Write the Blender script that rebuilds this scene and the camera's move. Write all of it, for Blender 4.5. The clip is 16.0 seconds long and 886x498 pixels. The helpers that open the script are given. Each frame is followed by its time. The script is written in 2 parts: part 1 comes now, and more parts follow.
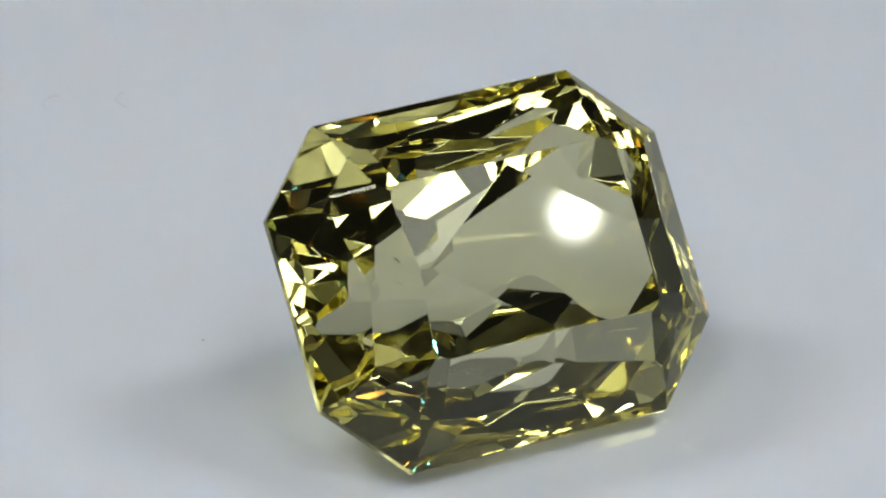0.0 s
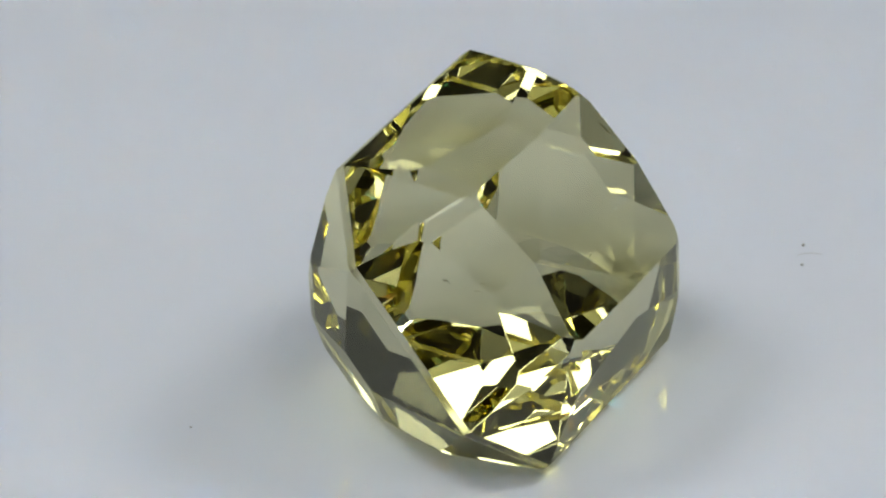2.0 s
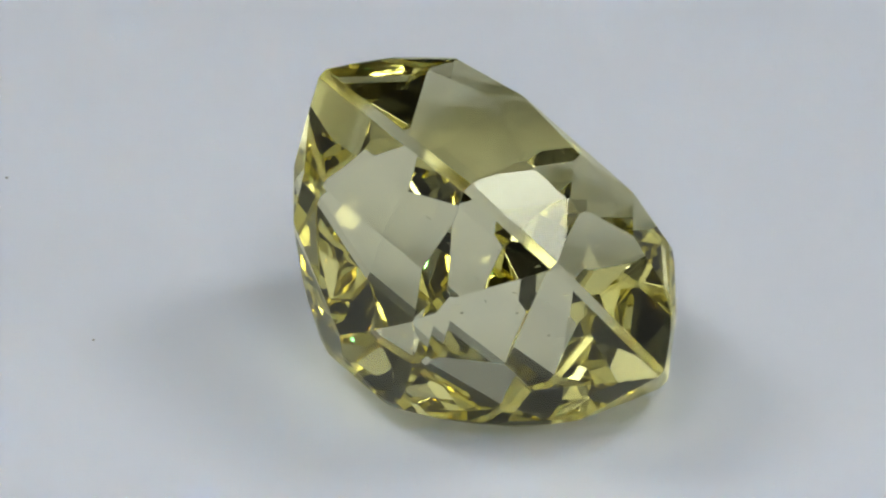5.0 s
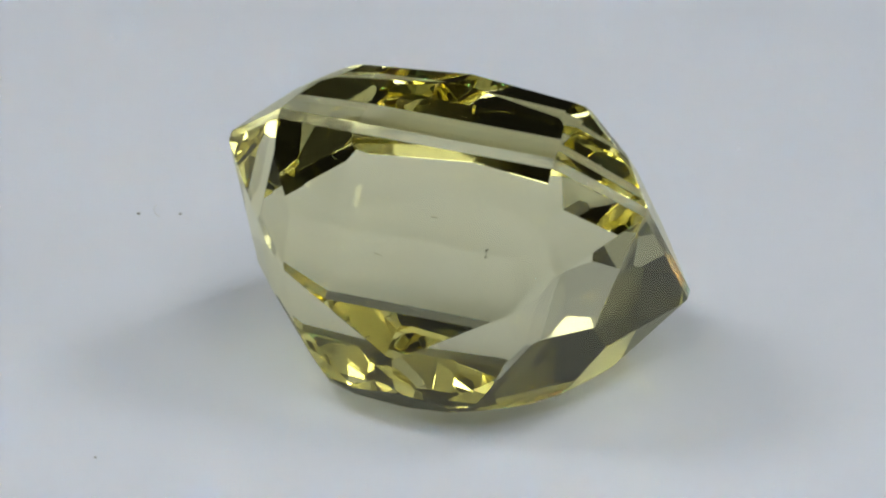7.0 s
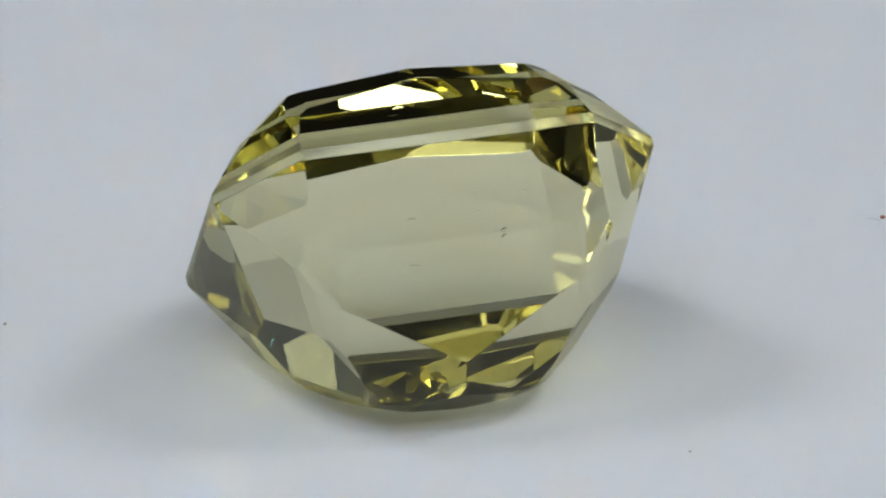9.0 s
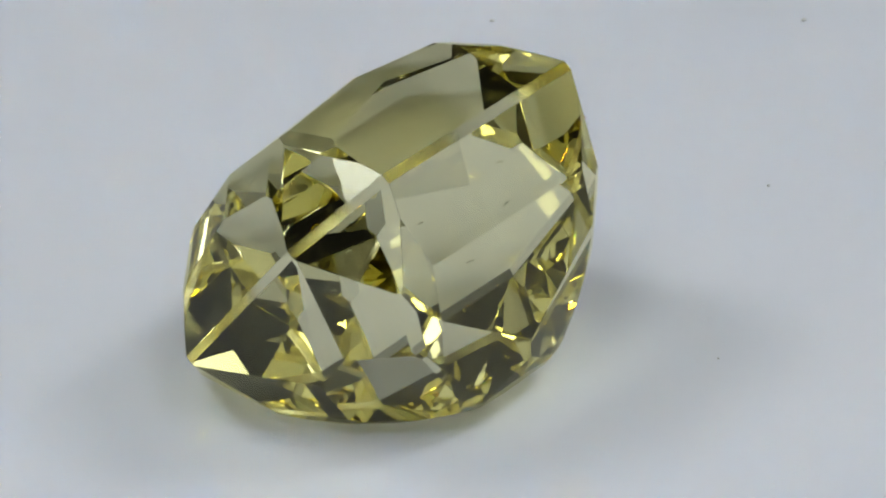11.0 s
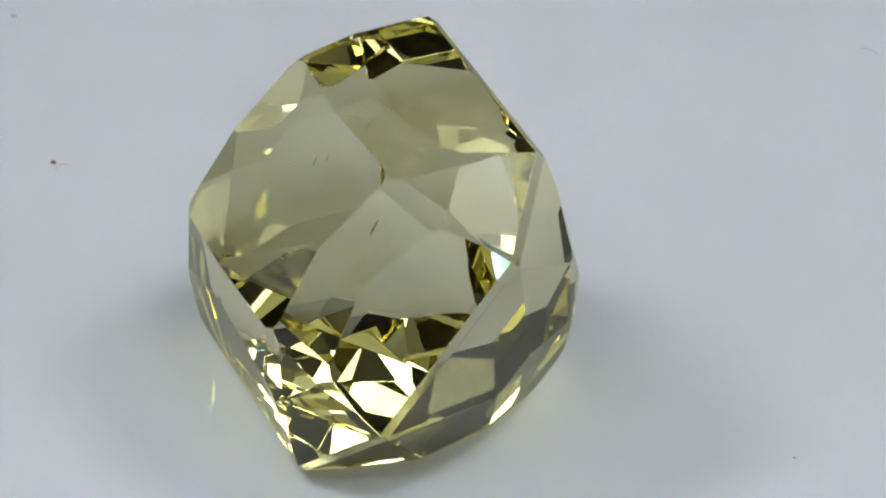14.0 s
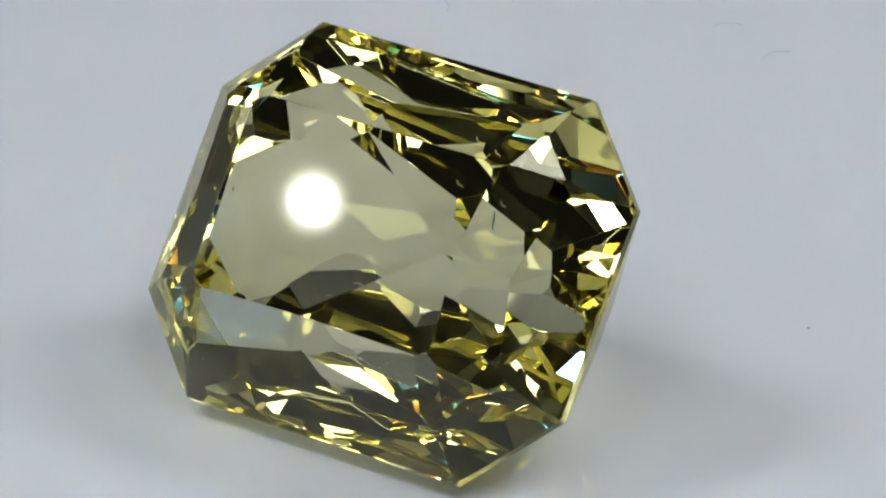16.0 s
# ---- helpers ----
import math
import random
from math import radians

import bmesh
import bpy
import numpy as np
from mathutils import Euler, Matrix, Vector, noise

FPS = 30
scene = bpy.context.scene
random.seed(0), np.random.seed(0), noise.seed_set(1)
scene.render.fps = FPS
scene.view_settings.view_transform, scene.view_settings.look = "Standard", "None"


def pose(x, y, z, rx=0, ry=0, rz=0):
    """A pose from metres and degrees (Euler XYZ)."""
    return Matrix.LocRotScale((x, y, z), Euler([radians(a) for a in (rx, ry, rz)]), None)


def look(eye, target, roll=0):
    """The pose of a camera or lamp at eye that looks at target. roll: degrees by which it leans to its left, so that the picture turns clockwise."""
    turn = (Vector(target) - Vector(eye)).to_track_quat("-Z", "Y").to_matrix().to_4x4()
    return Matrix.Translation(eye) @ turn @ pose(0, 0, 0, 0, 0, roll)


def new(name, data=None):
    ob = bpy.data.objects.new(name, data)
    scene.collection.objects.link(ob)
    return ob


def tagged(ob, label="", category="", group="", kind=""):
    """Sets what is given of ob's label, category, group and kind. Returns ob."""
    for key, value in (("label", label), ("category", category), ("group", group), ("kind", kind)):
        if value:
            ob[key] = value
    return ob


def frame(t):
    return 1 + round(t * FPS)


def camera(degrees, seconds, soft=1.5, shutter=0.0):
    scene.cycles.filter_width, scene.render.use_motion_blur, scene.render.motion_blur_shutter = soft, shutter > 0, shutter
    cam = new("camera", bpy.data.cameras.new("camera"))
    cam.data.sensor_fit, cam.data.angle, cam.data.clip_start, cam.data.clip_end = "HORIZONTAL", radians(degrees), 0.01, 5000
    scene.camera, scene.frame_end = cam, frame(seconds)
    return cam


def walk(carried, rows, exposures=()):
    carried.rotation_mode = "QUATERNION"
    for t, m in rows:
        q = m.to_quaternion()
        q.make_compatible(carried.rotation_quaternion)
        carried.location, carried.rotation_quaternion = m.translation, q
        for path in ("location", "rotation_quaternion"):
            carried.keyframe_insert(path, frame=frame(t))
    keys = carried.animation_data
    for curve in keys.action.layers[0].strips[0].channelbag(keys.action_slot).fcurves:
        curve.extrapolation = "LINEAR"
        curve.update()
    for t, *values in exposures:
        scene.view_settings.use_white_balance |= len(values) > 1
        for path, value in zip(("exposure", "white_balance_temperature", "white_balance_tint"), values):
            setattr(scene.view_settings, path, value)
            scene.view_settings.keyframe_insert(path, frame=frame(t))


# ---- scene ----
# ---------------------------------------------------------------- camera
MM = 0.001
cam = camera(8.0, 16.0, soft=2.2)
walk(cam, [
    (0, look((0.000000, -0.180211, 0.102515), (-0.000605, -0.000079, 0.004996))),
    (2, look((0.000000, -0.179194, 0.101965), (-0.000375, -0.000093, 0.004969))),
    (4, look((0.000000, -0.177721, 0.101169), (-0.000167, -0.000114, 0.004929))),
    (6, look((0.000000, -0.175804, 0.100133), (0.000017, -0.000142, 0.004878))),
    (8, look((0.000000, -0.173458, 0.098866), (0.000177, -0.000176, 0.004815))),
    (10, look((0.000000, -0.170700, 0.097376), (0.000313, -0.000216, 0.004742))),
    (12, look((0.000000, -0.167552, 0.095674), (0.000424, -0.000261, 0.004659))),
    (14, look((0.000000, -0.164036, 0.093775), (0.000511, -0.000311, 0.004569))),
    (16, look((0.000000, -0.160179, 0.091690), (0.000574, -0.000364, 0.004472))),
], exposures=[(0, 0.0), (16, 0.0)])

# ---------------------------------------------------------------- light
LED_POWER = 420.0      # radiance at the heart of one diode
SIDE_POWER = 0.155      # watts of each fill lamp added above the panels
TOP_POWER = 0.76       # watts of the four fill lamps added overhead together

# light goes round many times inside a cut stone
scene.cycles.max_bounces = 24
scene.cycles.glossy_bounces = 20
scene.cycles.transmission_bounces = 20

# a dim room
world = bpy.data.worlds.new("room_air")
scene.world = world
world.use_nodes = True
bg = world.node_tree.nodes["Background"]
bg.inputs["Color"].default_value = (0.92, 0.96, 1.0, 1)
bg.inputs["Strength"].default_value = 0.006


def soft_lamp(name, eye, target, w, h, watts, colour):
    data = bpy.data.lights.new(name, "AREA")
    data.shape, data.size, data.size_y = "RECTANGLE", w, h
    data.energy, data.color = watts, colour
    ob = new(name, data)
    ob.matrix_world = look(eye, target)
    return ob


# added, unseen fill lamps light the plate; their green tint greens the facets
for side in (-1, 1):
    soft_lamp("side_fill_lamp", (side * 0.160, 0.015, 0.229), (0, 0.0, 0.004), 0.07, 0.07, SIDE_POWER, (0.95, 1.0, 0.96))
    for y in (-0.30, -0.14):
        soft_lamp("top_fill_lamp", (side * 0.10, y, 0.38), (0, -0.02, 0), 0.13, 0.11, TOP_POWER / 4, (0.95, 1.0, 0.96))


# ---------------------------------------------------------------- materials
def material(name):
    m = bpy.data.materials.new(name)
    m.use_nodes = True
    nt = m.node_tree
    nt.nodes.clear()
    out = nt.nodes.new("ShaderNodeOutputMaterial")
    return m, nt, out


def noise_node(nt, scale, detail=4.0, rough=0.55):
    tc = nt.nodes.new("ShaderNodeTexCoord")
    n = nt.nodes.new("ShaderNodeTexNoise")
    n.inputs["Scale"].default_value = scale
    n.inputs["Detail"].default_value = detail
    n.inputs["Roughness"].default_value = rough
    nt.links.new(tc.outputs["Object"], n.inputs["Vector"])
    return n


def ramp_node(nt, source, stops):
    r = nt.nodes.new("ShaderNodeValToRGB")
    while len(r.color_ramp.elements) < len(stops):
        r.color_ramp.elements.new(0.5)
    for e, (pos, col) in zip(r.color_ramp.elements, stops):
        e.position, e.color = pos, (*col, 1)
    nt.links.new(source, r.inputs["Fac"])
    return r


def mat_acrylic():
    """White acrylic under a clear polished skin, very faintly mottled, with a fine grain."""
    m, nt, out = material("white_acrylic")
    b = nt.nodes.new("ShaderNodeBsdfPrincipled")
    n1, n2 = noise_node(nt, 35, 3), noise_node(nt, 900, 3)
    r = ramp_node(nt, n1.outputs["Fac"], [(0.2, (0.783, 0.800, 0.898)), (0.8, (0.798, 0.813, 0.908))])
    nt.links.new(r.outputs["Color"], b.inputs["Base Color"])
    b.inputs["Roughness"].default_value = 0.55
    b.inputs["Specular IOR Level"].default_value = 0.1
    b.inputs["Coat Weight"].default_value = 1.0
    b.inputs["Coat IOR"].default_value = 1.4
    n3 = noise_node(nt, 300, 3)
    gloss = ramp_node(nt, n3.outputs["Fac"], [(0.35, (0.015,) * 3), (0.75, (0.05,) * 3)])
    nt.links.new(gloss.outputs["Color"], b.inputs["Coat Roughness"])
    bump = nt.nodes.new("ShaderNodeBump")
    bump.inputs["Strength"].default_value = 0.006
    bump.inputs["Distance"].default_value = 0.00001
    nt.links.new(n2.outputs["Fac"], bump.inputs["Height"])
    nt.links.new(bump.outputs["Normal"], b.inputs["Normal"])
    nt.links.new(b.outputs["BSDF"], out.inputs["Surface"])
    return m


def mat_stone(name, rough):
    """Yellow-green crystal, polished or finely ground."""
    m, nt, out = material(name)
    g = nt.nodes.new("ShaderNodeBsdfGlass")
    g.inputs["Roughness"].default_value = rough
    g.inputs["IOR"].default_value = 1.58
    n = noise_node(nt, 180, 2)
    r = ramp_node(nt, n.outputs["Fac"], [(0.3, (0.961, 0.945, 0.757)), (0.7, (0.971, 0.955, 0.787))])
    nt.links.new(r.outputs["Color"], g.inputs["Color"])
    nt.links.new(g.outputs["BSDF"], out.inputs["Surface"])
    return m


def mat_plain(name, c1, c2, scale, rough, metal=0.0):
    m, nt, out = material(name)
    b = nt.nodes.new("ShaderNodeBsdfPrincipled")
    n = noise_node(nt, scale, 5)
    r = ramp_node(nt, n.outputs["Fac"], [(0.3, c1), (0.7, c2)])
    nt.links.new(r.outputs["Color"], b.inputs["Base Color"])
    b.inputs["Roughness"].default_value = rough
    b.inputs["Metallic"].default_value = metal
    nt.links.new(b.outputs["BSDF"], out.inputs["Surface"])
    return m


def mat_glow(name, colour, strength):
    """A diode with a bright core; its fade to the rim paints the halo of glare."""
    m, nt, out = material(name)
    e = nt.nodes.new("ShaderNodeEmission")
    e.inputs["Color"].default_value = (*colour, 1)
    tc = nt.nodes.new("ShaderNodeTexCoord")
    ln = nt.nodes.new("ShaderNodeVectorMath")
    ln.operation = "LENGTH"
    nt.links.new(tc.outputs["Object"], ln.inputs[0])
    mr = nt.nodes.new("ShaderNodeMapRange")
    for key, value in (("From Min", 0.0), ("From Max", 0.0043), ("To Min", 1.0), ("To Max", 0.0)):
        mr.inputs[key].default_value = value
    nt.links.new(ln.outputs["Value"], mr.inputs["Value"])
    fall = nt.nodes.new("ShaderNodeMath")
    fall.operation = "POWER"
    fall.inputs[1].default_value = 6.0
    nt.links.new(mr.outputs["Result"], fall.inputs[0])
    gain = nt.nodes.new("ShaderNodeMath")
    gain.operation = "MULTIPLY"
    gain.inputs[1].default_value = strength
    nt.links.new(fall.outputs["Value"], gain.inputs[0])
    nt.links.new(gain.outputs["Value"], e.inputs["Strength"])
    nt.links.new(e.outputs["Emission"], out.inputs["Surface"])
    return m


ACRYLIC = mat_acrylic()
STONE = mat_stone("lemon_green_crystal", 0.0)
STONE_GIRDLE = mat_stone("lemon_green_crystal_ground", 0.22)
DUST = mat_plain("dust_grey", (0.34, 0.33, 0.33), (0.44, 0.42, 0.41), 9000, 0.9)
DUST_RED = mat_plain("dust_reddish", (0.30, 0.10, 0.09), (0.40, 0.14, 0.12), 9000, 0.9)
DUST_PALE = mat_plain("dust_pale", (0.58, 0.58, 0.60), (0.68, 0.68, 0.69), 9000, 0.9)
PALE_FEATHER = mat_plain("crystal_needle", (0.75, 0.75, 0.62), (0.85, 0.85, 0.74), 9000, 0.3)
FEATHER = mat_plain("crystal_feather", (0.05, 0.05, 0.03), (0.12, 0.12, 0.07), 9000, 0.5)
TABLE = mat_plain("grey_laminate", (0.10, 0.10, 0.105), (0.15, 0.15, 0.155), 30, 0.5)
BLACK = mat_plain("black_plastic", (0.010, 0.010, 0.011), (0.02, 0.02, 0.021), 200, 0.45)
LED_WHITE = mat_glow("diode_white", (0.94, 0.97, 1.0), LED_POWER)
# added amber and blue discs stand in for the stone's colour fire
FIRE_AMBER = mat_glow("fire_amber_glow", (1.0, 0.56, 0.15), LED_POWER * 0.8)
FIRE_BLUE = mat_glow("fire_blue_glow", (0.13, 0.50, 1.0), LED_POWER * 0.9)


# ---------------------------------------------------------------- mesh helpers
def mesh_of(name, bm, mat):
    me = bpy.data.meshes.new(name)
    bm.to_mesh(me)
    bm.free()
    me.materials.append(mat)
    return me


def part(name, bm, mat, parent, label=""):
    ob = new(name, mesh_of(name, bm, mat))
    ob.parent = parent
    return tagged(ob, label)


def disc(radius, depth, segments, bevel):
    """A round plate with a rounded rim, its top at z = 0."""
    bm = bmesh.new()
    prof = [(radius - bevel, 0.0)]
    for i in range(1, 5):
        a = math.pi / 8 * i
        prof.append((radius - bevel + bevel * math.sin(a), -bevel + bevel * math.cos(a)))
    prof += [(radius, -depth)]
    rings = []
    for r, z in prof:
        rings.append([bm.verts.new((r * math.cos(2 * math.pi * k / segments), r * math.sin(2 * math.pi * k / segments), z)) for k in range(segments)])
    bm.faces.new(rings[0])
    for a, b in zip(rings, rings[1:]):
        for k in range(segments):
            bm.faces.new((a[k], b[k], b[(k + 1) % segments], a[(k + 1) % segments]))
    bm.faces.new(rings[-1][::-1])
    return bm


def box(bm, x, y, z, w, d, h):
    vs = bmesh.ops.create_cube(bm, size=1.0)["verts"]
    for v in vs:
        v.co = Vector((x + v.co.x * w, y + v.co.y * d, z + v.co.z * h))
    return vs


# ---------------------------------------------------------------- setting
bm = bmesh.new()
box(bm, 0, 0, -0.04, 3.0, 3.0, 0.03)
bmesh.ops.bevel(bm, geom=bm.edges[:], offset=0.004, segments=2, affect="EDGES")
tabletop = tagged(new("table_surface", mesh_of("table_surface", bm, TABLE)), "grey laminate tabletop under the white turntable", "table", kind="structure")

turntable = tagged(new("turntable"), "white display turntable with a clear glossy skin, turning slowly", "turntable")
part("plate", disc(0.15, 0.024, 128, 0.002), ACRYLIC, turntable, "glossy white acrylic plate")

# ---------------------------------------------------------------- the gemstone
HALF_LENGTH, HALF_WIDTH = 7.0, 5.779      # girdle, millimetres
CORNER_AZ = 42.85
TABLE_HEIGHT, CULET_DEPTH = 3.5, 6.62


def gem_planes():
    """The cut as half spaces n.p <= d. A tier gives its angle to the girdle and, facet by facet,
    azimuth and distance from the centre in millimetres; each is mirrored into the four quarters."""
    planes = {}

    def add(n, d):
        planes[tuple(round(c, 5) + 0.0 for c in n)] = d

    def tier(side, angle, *facets):
        b = radians(angle)
        for az, d in facets:
            a = radians(az)
            for sx in (1, -1):
                for sy in (1, -1):
                    add((sx * math.cos(a) * math.sin(b), sy * math.sin(a) * math.sin(b), side * math.cos(b)), d)

    # girdle
    tier(1, 90, (0, HALF_LENGTH), (90, HALF_WIDTH), (CORNER_AZ, 7.276))
    # pavilion, from the girdle down to the culet: long strips, then a low rim
    tier(-1, 59, (90, 5.134))
    tier(-1, 51.14, (90, 5.124))
    tier(-1, 66.6, (0, 6.537))
    tier(-1, 56.68, (17.34, 6.549))
    tier(-1, 67.12, (42.85, 6.829))
    tier(-1, 53.92, (70.07, 5.967))
    tier(-1, 45, (0, 6.365), (45, 6.491))
    tier(-1, 34.67, (72, 5.883))
    tier(-1, 50, (30, 6.619), (57, 6.354))
    tier(-1, 38, (0, 6.575), (24, 6.609), (50, 6.37))
    tier(-1, 30, (12, 6.776), (36, 6.613), (62, 6.216))
    tier(-1, 22, (0, 6.859), (24, 6.82), (50, 6.597), (78, 6.347))
    tier(-1, 14, (0, 6.840), (45, 6.727))
    tier(-1, 17, (90, 6.481))
    # crown, from the girdle up to the table
    tier(1, 53.3, (0, 5.612))
    tier(1, 57, (42.85, 6.102))
    tier(1, 53.6, (90, 4.651))
    tier(1, 38.8, (6, 5.115))
    tier(1, 46, (42.85, 5.626))
    tier(1, 39.2, (84, 4.485))
    tier(1, 9, (53, 3.79))
    tier(1, 46, (14, 5.644), (74, 5.102))
    tier(1, 51, (30, 5.985), (56, 5.751))
    tier(1, 41, (24, 5.429), (62, 5.144))
    add((0.0, 0.0, 1.0), TABLE_HEIGHT)
    add((0.0, 0.0, -1.0), CULET_DEPTH)
    return list(planes.items())


def cut_stone():
    """Start from a block and saw off every plane, capping each cut."""
    bm = bmesh.new()
    bmesh.ops.create_cube(bm, size=40.0)
    for n, d in gem_planes():
        nv = Vector(n)
        cut = bmesh.ops.bisect_plane(bm, geom=bm.verts[:] + bm.edges[:] + bm.faces[:], plane_co=nv * d, plane_no=nv, dist=1e-5, clear_outer=True)
        edges = [e for e in cut["geom_cut"] if isinstance(e, bmesh.types.BMEdge)]
        if edges:
            bmesh.ops.contextual_create(bm, geom=edges)
    bmesh.ops.remove_doubles(bm, verts=bm.verts[:], dist=0.02)
    bmesh.ops.recalc_face_normals(bm, faces=bm.faces[:])
    bmesh.ops.bevel(bm, geom=bm.edges[:], offset=0.007, segments=1, affect="EDGES", clamp_overlap=True)
    bmesh.ops.remove_doubles(bm, verts=bm.verts[:], dist=0.0008)
    bmesh.ops.recalc_face_normals(bm, faces=bm.faces[:])
    bmesh.ops.scale(bm, vec=(MM, MM, MM), verts=bm.verts[:])
    return bm


gem = tagged(new("gemstone", mesh_of("gemstone", cut_stone(), STONE)),
             "faceted yellow-green transparent gemstone tipped on its side on the white turntable", "gemstone")
gem.data.materials.append(STONE_GIRDLE)
for f in gem.data.polygons:
    f.material_index = 1 if abs(f.normal.z) < 0.02 else 0


# ---------------------------------------------------------------- inclusions in the stone
def flake(points, thick):
    """A thin crack: a bent ribbon with a little depth."""
    bm = bmesh.new()
    rings = []
    for k, (x, y, z) in enumerate(points):
        w = thick * (0.35 + math.sin(math.pi * (k + 0.5) / len(points)))
        rings.append([bm.verts.new((x + dx * w, y + dy * w, z + dz * w)) for dx, dy, dz in ((1, 0, 0), (0, 1, 0.3), (-1, 0, 0), (0, -1, -0.3))])
    for a, b in zip(rings, rings[1:]):
        for k in range(4):
            bm.faces.new((a[k], a[(k + 1) % 4], b[(k + 1) % 4], b[k]))
    bm.faces.new(rings[0][::-1])
    bm.faces.new(rings[-1])
    bmesh.ops.recalc_face_normals(bm, faces=bm.faces[:])
    bmesh.ops.scale(bm, vec=(MM, MM, MM), verts=bm.verts[:])
    return bm


part("inclusion", flake([(4.05, 1.62, 2.45), (4.07, 1.50, 2.47), (4.12, 1.38, 2.46), (4.10, 1.25, 2.44), (4.16, 1.12, 2.42)], 0.022), FEATHER, gem, "small dark feather inclusion")
part("inclusion", flake([(-2.1, 0.9, -1.2), (-2.0, 0.8, -1.15), (-1.95, 0.66, -1.16)], 0.018), FEATHER, gem, "small dark feather inclusion")
part("inclusion", flake([(0.3, -1.4, 0.6), (0.42, -1.34, 0.62), (0.60, -1.36, 0.60)], 0.014), PALE_FEATHER, gem, "pale needle inclusion")
part("inclusion", flake([(1.0, 2.2, -2.6), (1.12, 2.1, -2.5), (1.30, 2.06, -2.46)], 0.014), PALE_FEATHER, gem, "pale needle inclusion")
part("inclusion", flake([(-3.1, 0.2, 0.3), (-3.0, 0.1, 0.42), (-2.96, -0.06, 0.50)], 0.014), PALE_FEATHER, gem, "pale needle inclusion")


# ---------------------------------------------------------------- dust on the turntable
def speck(size, seed):
    rnd = random.Random(seed)
    bm = bmesh.new()
    bmesh.ops.create_icosphere(bm, subdivisions=2, radius=size)
    for v in bm.verts:
        v.co *= 1 + rnd.uniform(-0.35, 0.25)
        v.co.z = v.co.z * 0.5
    low = min(v.co.z for v in bm.verts)
    bmesh.ops.translate(bm, vec=(0, 0, -low), verts=bm.verts[:])
    return bm


def fibre(length, seed):
    """A hair-thin curled thread lying flat."""
    rnd = random.Random(seed)
    bm = bmesh.new()
    rings, a, x, y, r = [], rnd.uniform(0, 6), 0.0, 0.0, 0.013 * MM
    for k in range(12):
        rings.append([bm.verts.new((x - math.sin(a) * r * c, y + math.cos(a) * r * c, r + r * s)) for c, s in ((1, 0), (0, 1), (-1, 0), (0, -1))])
        x, y, a = x + math.cos(a) * length / 11, y + math.sin(a) * length / 11, a + rnd.uniform(-0.1, 0.45)
    for p, q in zip(rings, rings[1:]):
        for k in range(4):
            bm.faces.new((p[k], q[k], q[(k + 1) % 4], p[(k + 1) % 4]))
    bm.faces.new(rings[0])
    bm.faces.new(rings[-1][::-1])
    bmesh.ops.recalc_face_normals(bm, faces=bm.faces[:])
    return bm


DUSTS = []


def dust(kind, x, y, size, mat, seed):
    bm = speck(size * MM, seed) if kind == "dust_speck" else fibre(size * MM, seed)
    ob = new(kind, mesh_of(kind, bm, mat))
    tone = "reddish" if mat is DUST_RED else "pale grey" if mat is DUST_PALE else "grey"
    tagged(ob, "tiny %s %s lying on the white turntable" % (tone, "lint speck" if kind == "dust_speck" else "curled lint fibre"), "dust", "dust on the turntable")
    DUSTS.append((ob, x * MM, y * MM))


dust("dust_speck", 13.5, -6.6, 0.07, DUST, 1)
dust("dust_speck", 12.2, -7.1, 0.06, DUST, 2)
dust("dust_fibre", 13.2, -7.4, 0.9, DUST_PALE, 3)
dust("dust_speck", -17.0, -6.4, 0.085, DUST_RED, 4)
dust("dust_fibre", -16.7, -6.0, 0.8, DUST_PALE, 5)
dust("dust_speck", -16.7, 1.2, 0.055, DUST, 6)
dust("dust_speck", -27.4, -4.6, 0.11, DUST_PALE, 7)
dust("dust_speck", -21.0, -13.1, 0.08, DUST_PALE, 8)
dust("dust_speck", -6.35, 6.35, 0.04, DUST, 9)
dust("dust_fibre", -1.2, 24.0, 1.4, DUST_PALE, 10)
dust("dust_fibre", -3.4, 24.8, 1.2, DUST_PALE, 11)
dust("dust_fibre", -14.8, 21.2, 1.0, DUST_PALE, 12)
dust("dust_fibre", -12.1, 20.7, 1.2, DUST_PALE, 13)
dust("dust_speck", 19.6, 5.8, 0.06, DUST, 14)
dust("dust_speck", 8.1, 8.5, 0.045, DUST, 15)

# ---------------------------------------------------------------- diode panels added beside the table, out of view
REACH = 0.27            # from the stone to the diodes


def spot(az, el, r):
    """A place r metres from the stone, az degrees to the side of the viewer, el degrees up."""
    a, e = radians(az), radians(el)
    return Vector((r * math.sin(a) * math.cos(e), -r * math.cos(a) * math.cos(e), r * math.sin(e)))


def make_diodes():
    meshes = []
    for mat in (LED_WHITE, FIRE_AMBER, FIRE_BLUE):
        bm = bmesh.new()
        bmesh.ops.create_circle(bm, cap_ends=True, segments=20, radius=0.0043)
        bmesh.ops.reverse_faces(bm, faces=bm.faces[:])
        meshes.append(mesh_of("diode", bm, mat))
    return meshes


DIODES = make_diodes()


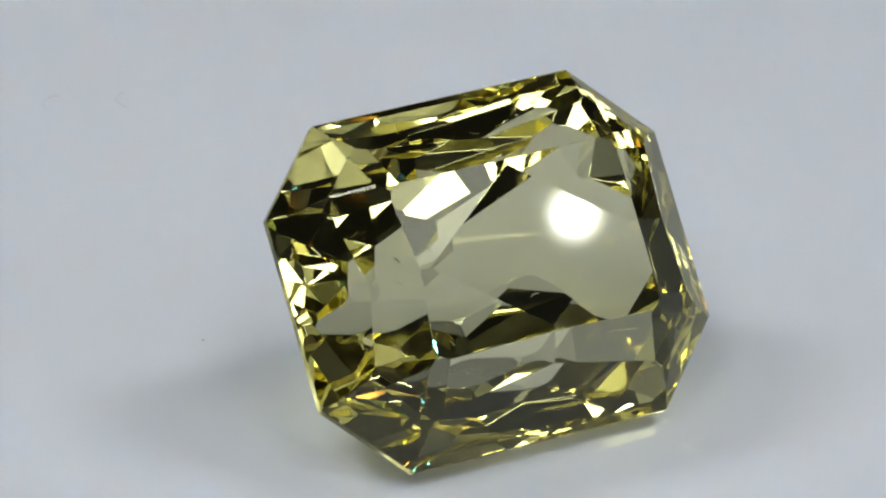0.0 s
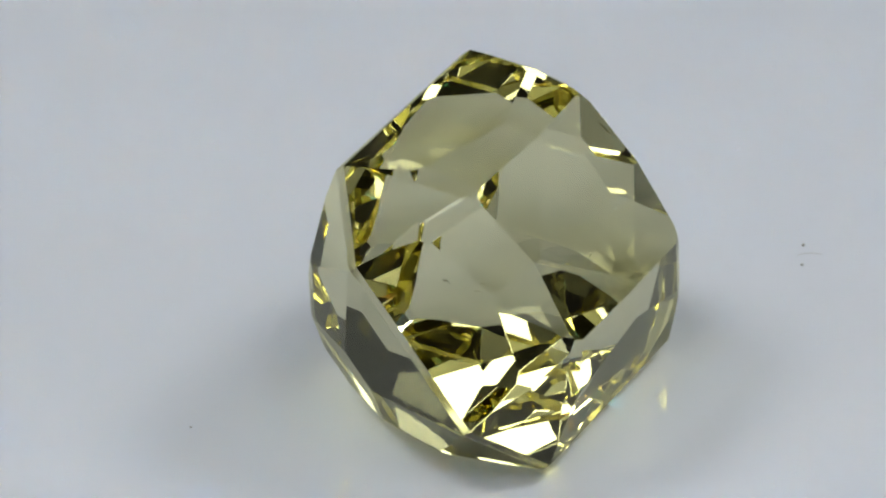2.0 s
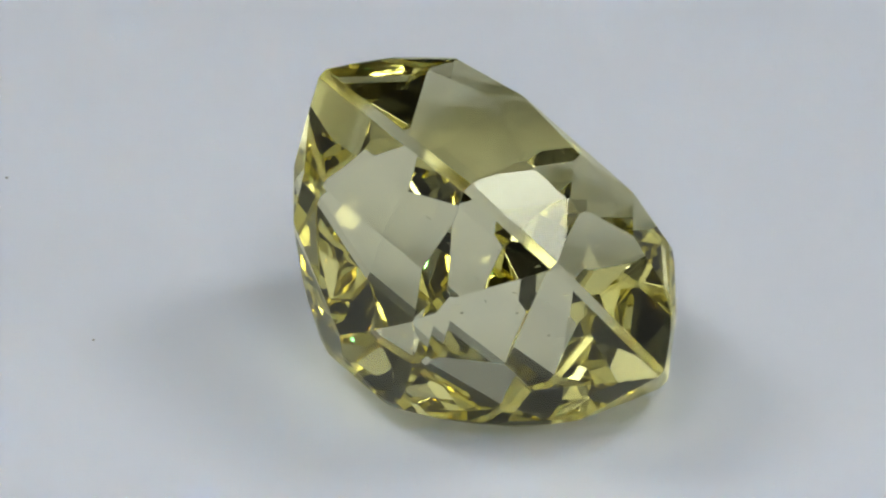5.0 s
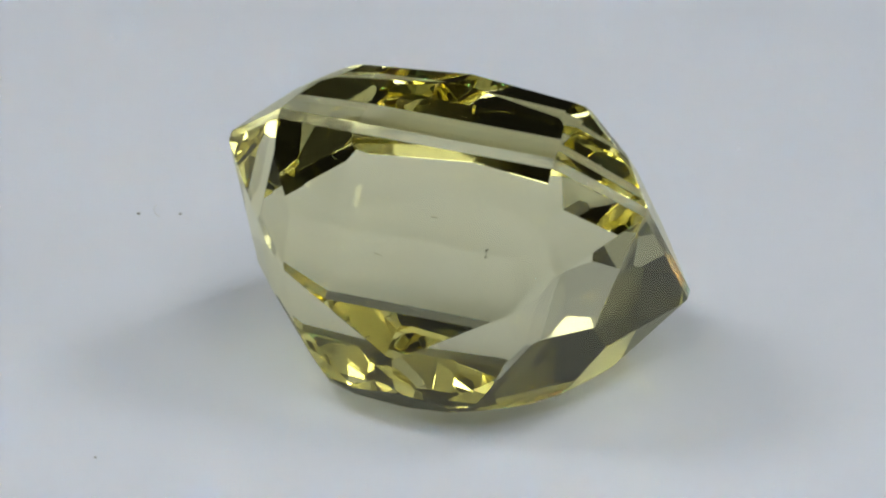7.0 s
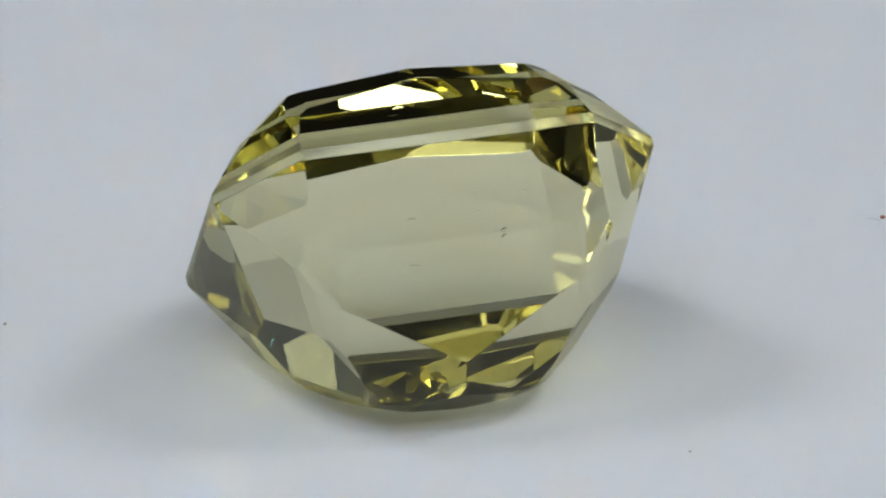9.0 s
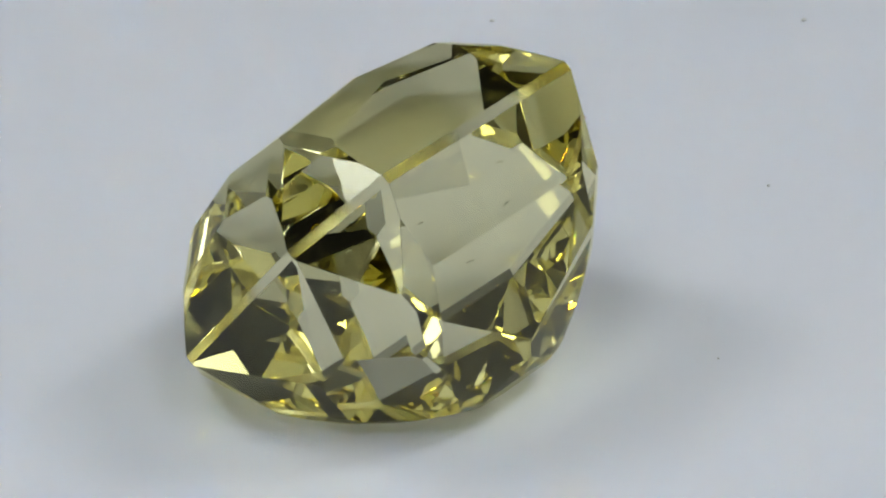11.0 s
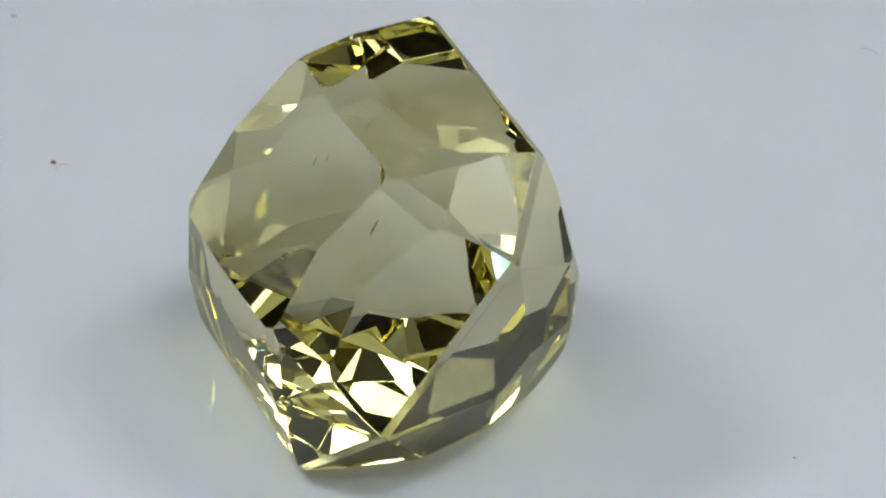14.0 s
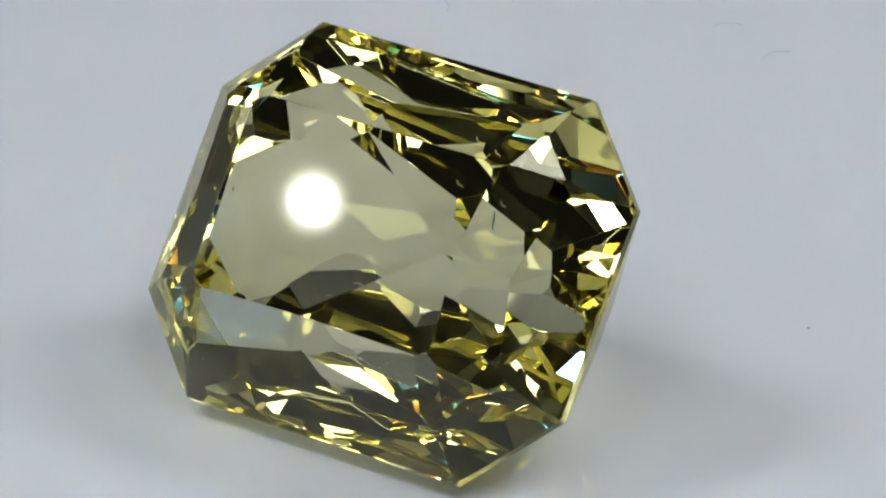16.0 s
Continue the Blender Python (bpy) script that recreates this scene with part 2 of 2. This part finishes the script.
def led_panel(side, main, seed):
    """An added, unseen black shell bent round the turntable on a post, with diodes set into its inner face."""
    panel = new("led_panel")
    tagged(panel, "unseen curved black shell with small bright diodes, added beside the turntable", "light panel", "light panels at the table")
    az0, az1, el0, el1, step = 52, 80, 16, 48, 4
    bm = bmesh.new()
    shell = {}
    for k, r in enumerate((REACH + 0.004, REACH + 0.012)):
        for i in range((az1 - az0) // step + 1):
            for j in range((el1 - el0) // step + 1):
                shell[k, i, j] = bm.verts.new(spot(side * (az0 + i * step), el0 + j * step, r))
    ni, nj = (az1 - az0) // step, (el1 - el0) // step
    for i in range(ni):
        for j in range(nj):
            for k in (0, 1):
                bm.faces.new((shell[k, i, j], shell[k, i + 1, j], shell[k, i + 1, j + 1], shell[k, i, j + 1]))
    rim = [(i, 0) for i in range(ni)] + [(ni, j) for j in range(nj)] + [(i, nj) for i in range(ni, 0, -1)] + [(0, j) for j in range(nj, 0, -1)]
    for a, b in zip(rim, rim[1:] + rim[:1]):
        bm.faces.new((shell[0, *a], shell[0, *b], shell[1, *b], shell[1, *a]))
    bmesh.ops.recalc_face_normals(bm, faces=bm.faces[:])
    part("housing", bm, BLACK, panel, "matt black curved housing")
    foot = spot(side * 66, 20, REACH + 0.008)
    bm = bmesh.new()
    bmesh.ops.create_cone(bm, cap_ends=True, segments=16, radius1=0.006, radius2=0.005, depth=foot.z + 0.026,
                          matrix=Matrix.Translation((foot.x, foot.y, (foot.z - 0.024) / 2)))
    part("post", bm, BLACK, panel)
    bm = disc(0.04, 0.006, 32, 0.002)
    bmesh.ops.translate(bm, vec=(foot.x, foot.y, -0.019), verts=bm.verts[:])
    part("base_plate", bm, BLACK, panel)
    rnd = random.Random(seed)
    places = [(m[0], m[1], m[2] if len(m) > 2 else 0) for m in main]
    # filler rows added for sparkle, off the path that the stone's table mirrors
    for row, offset in enumerate((-12.5, -8.5, -4.8, 4.8, 8.5)):
        az = 53 + 2 * (row % 2)
        while az < 78:
            el = 41.5 - 0.33 * (az - 60) + offset + rnd.uniform(-0.6, 0.6)
            if 20 < el < 45:
                place = (az + rnd.uniform(-0.7, 0.7), el, rnd.choice((0, 1, 2)))
                if az > 54:
                    places.append(place)
            az += 6.2
    for az, el, kind in places:
        eye = spot(side * az, el, REACH)
        ob = new("diode", DIODES[kind])
        ob.parent = panel
        ob.matrix_basis = look(eye, (0, 0, 0.006)) @ Matrix.Scale(1.0 if kind == 0 else 1.7, 4)
    return panel


# a third number marks an added amber or blue fire disc
led_panel(1, [(60.7, 41.8), (62.0, 41.4), (66.6, 41.2), (70.5, 37.8), (74.1, 37.6), (75.2, 37.2), (65.0, 25.0), (56.0, 46.5, 1)], 5)
led_panel(-1, [(69.7, 39.0), (73.5, 39.0), (75.0, 31.0, 2), (54.0, 29.0, 2), (66.0, 28.0, 1)], 9)


# ---------------------------------------------------------------- movement
def turn_at(t):
    u = (t - 8) / 8
    return 26.357 + 18.79 * t + 0.807 * u * u


def motions():
    times = [0.5 * k for k in range(33)]
    walk(turntable, [(t, pose(0, 0, 0, 0, 0, turn_at(t))) for t in times])
    tilt = pose(0, 0, 0, 51.14, 0, 0) @ pose(0, 0, 0, 0, 0, -0.384)
    walk(gem, [(t, pose(0, 0, 0, 0, 0, turn_at(t)) @ pose(0.043 * MM, -1.93 * MM, 5.155 * MM) @ tilt) for t in times])
    for ob, x, y in DUSTS:
        walk(ob, [(t, pose(0, 0, 0, 0, 0, turn_at(t)) @ pose(x, y, 0)) for t in times])


motions()
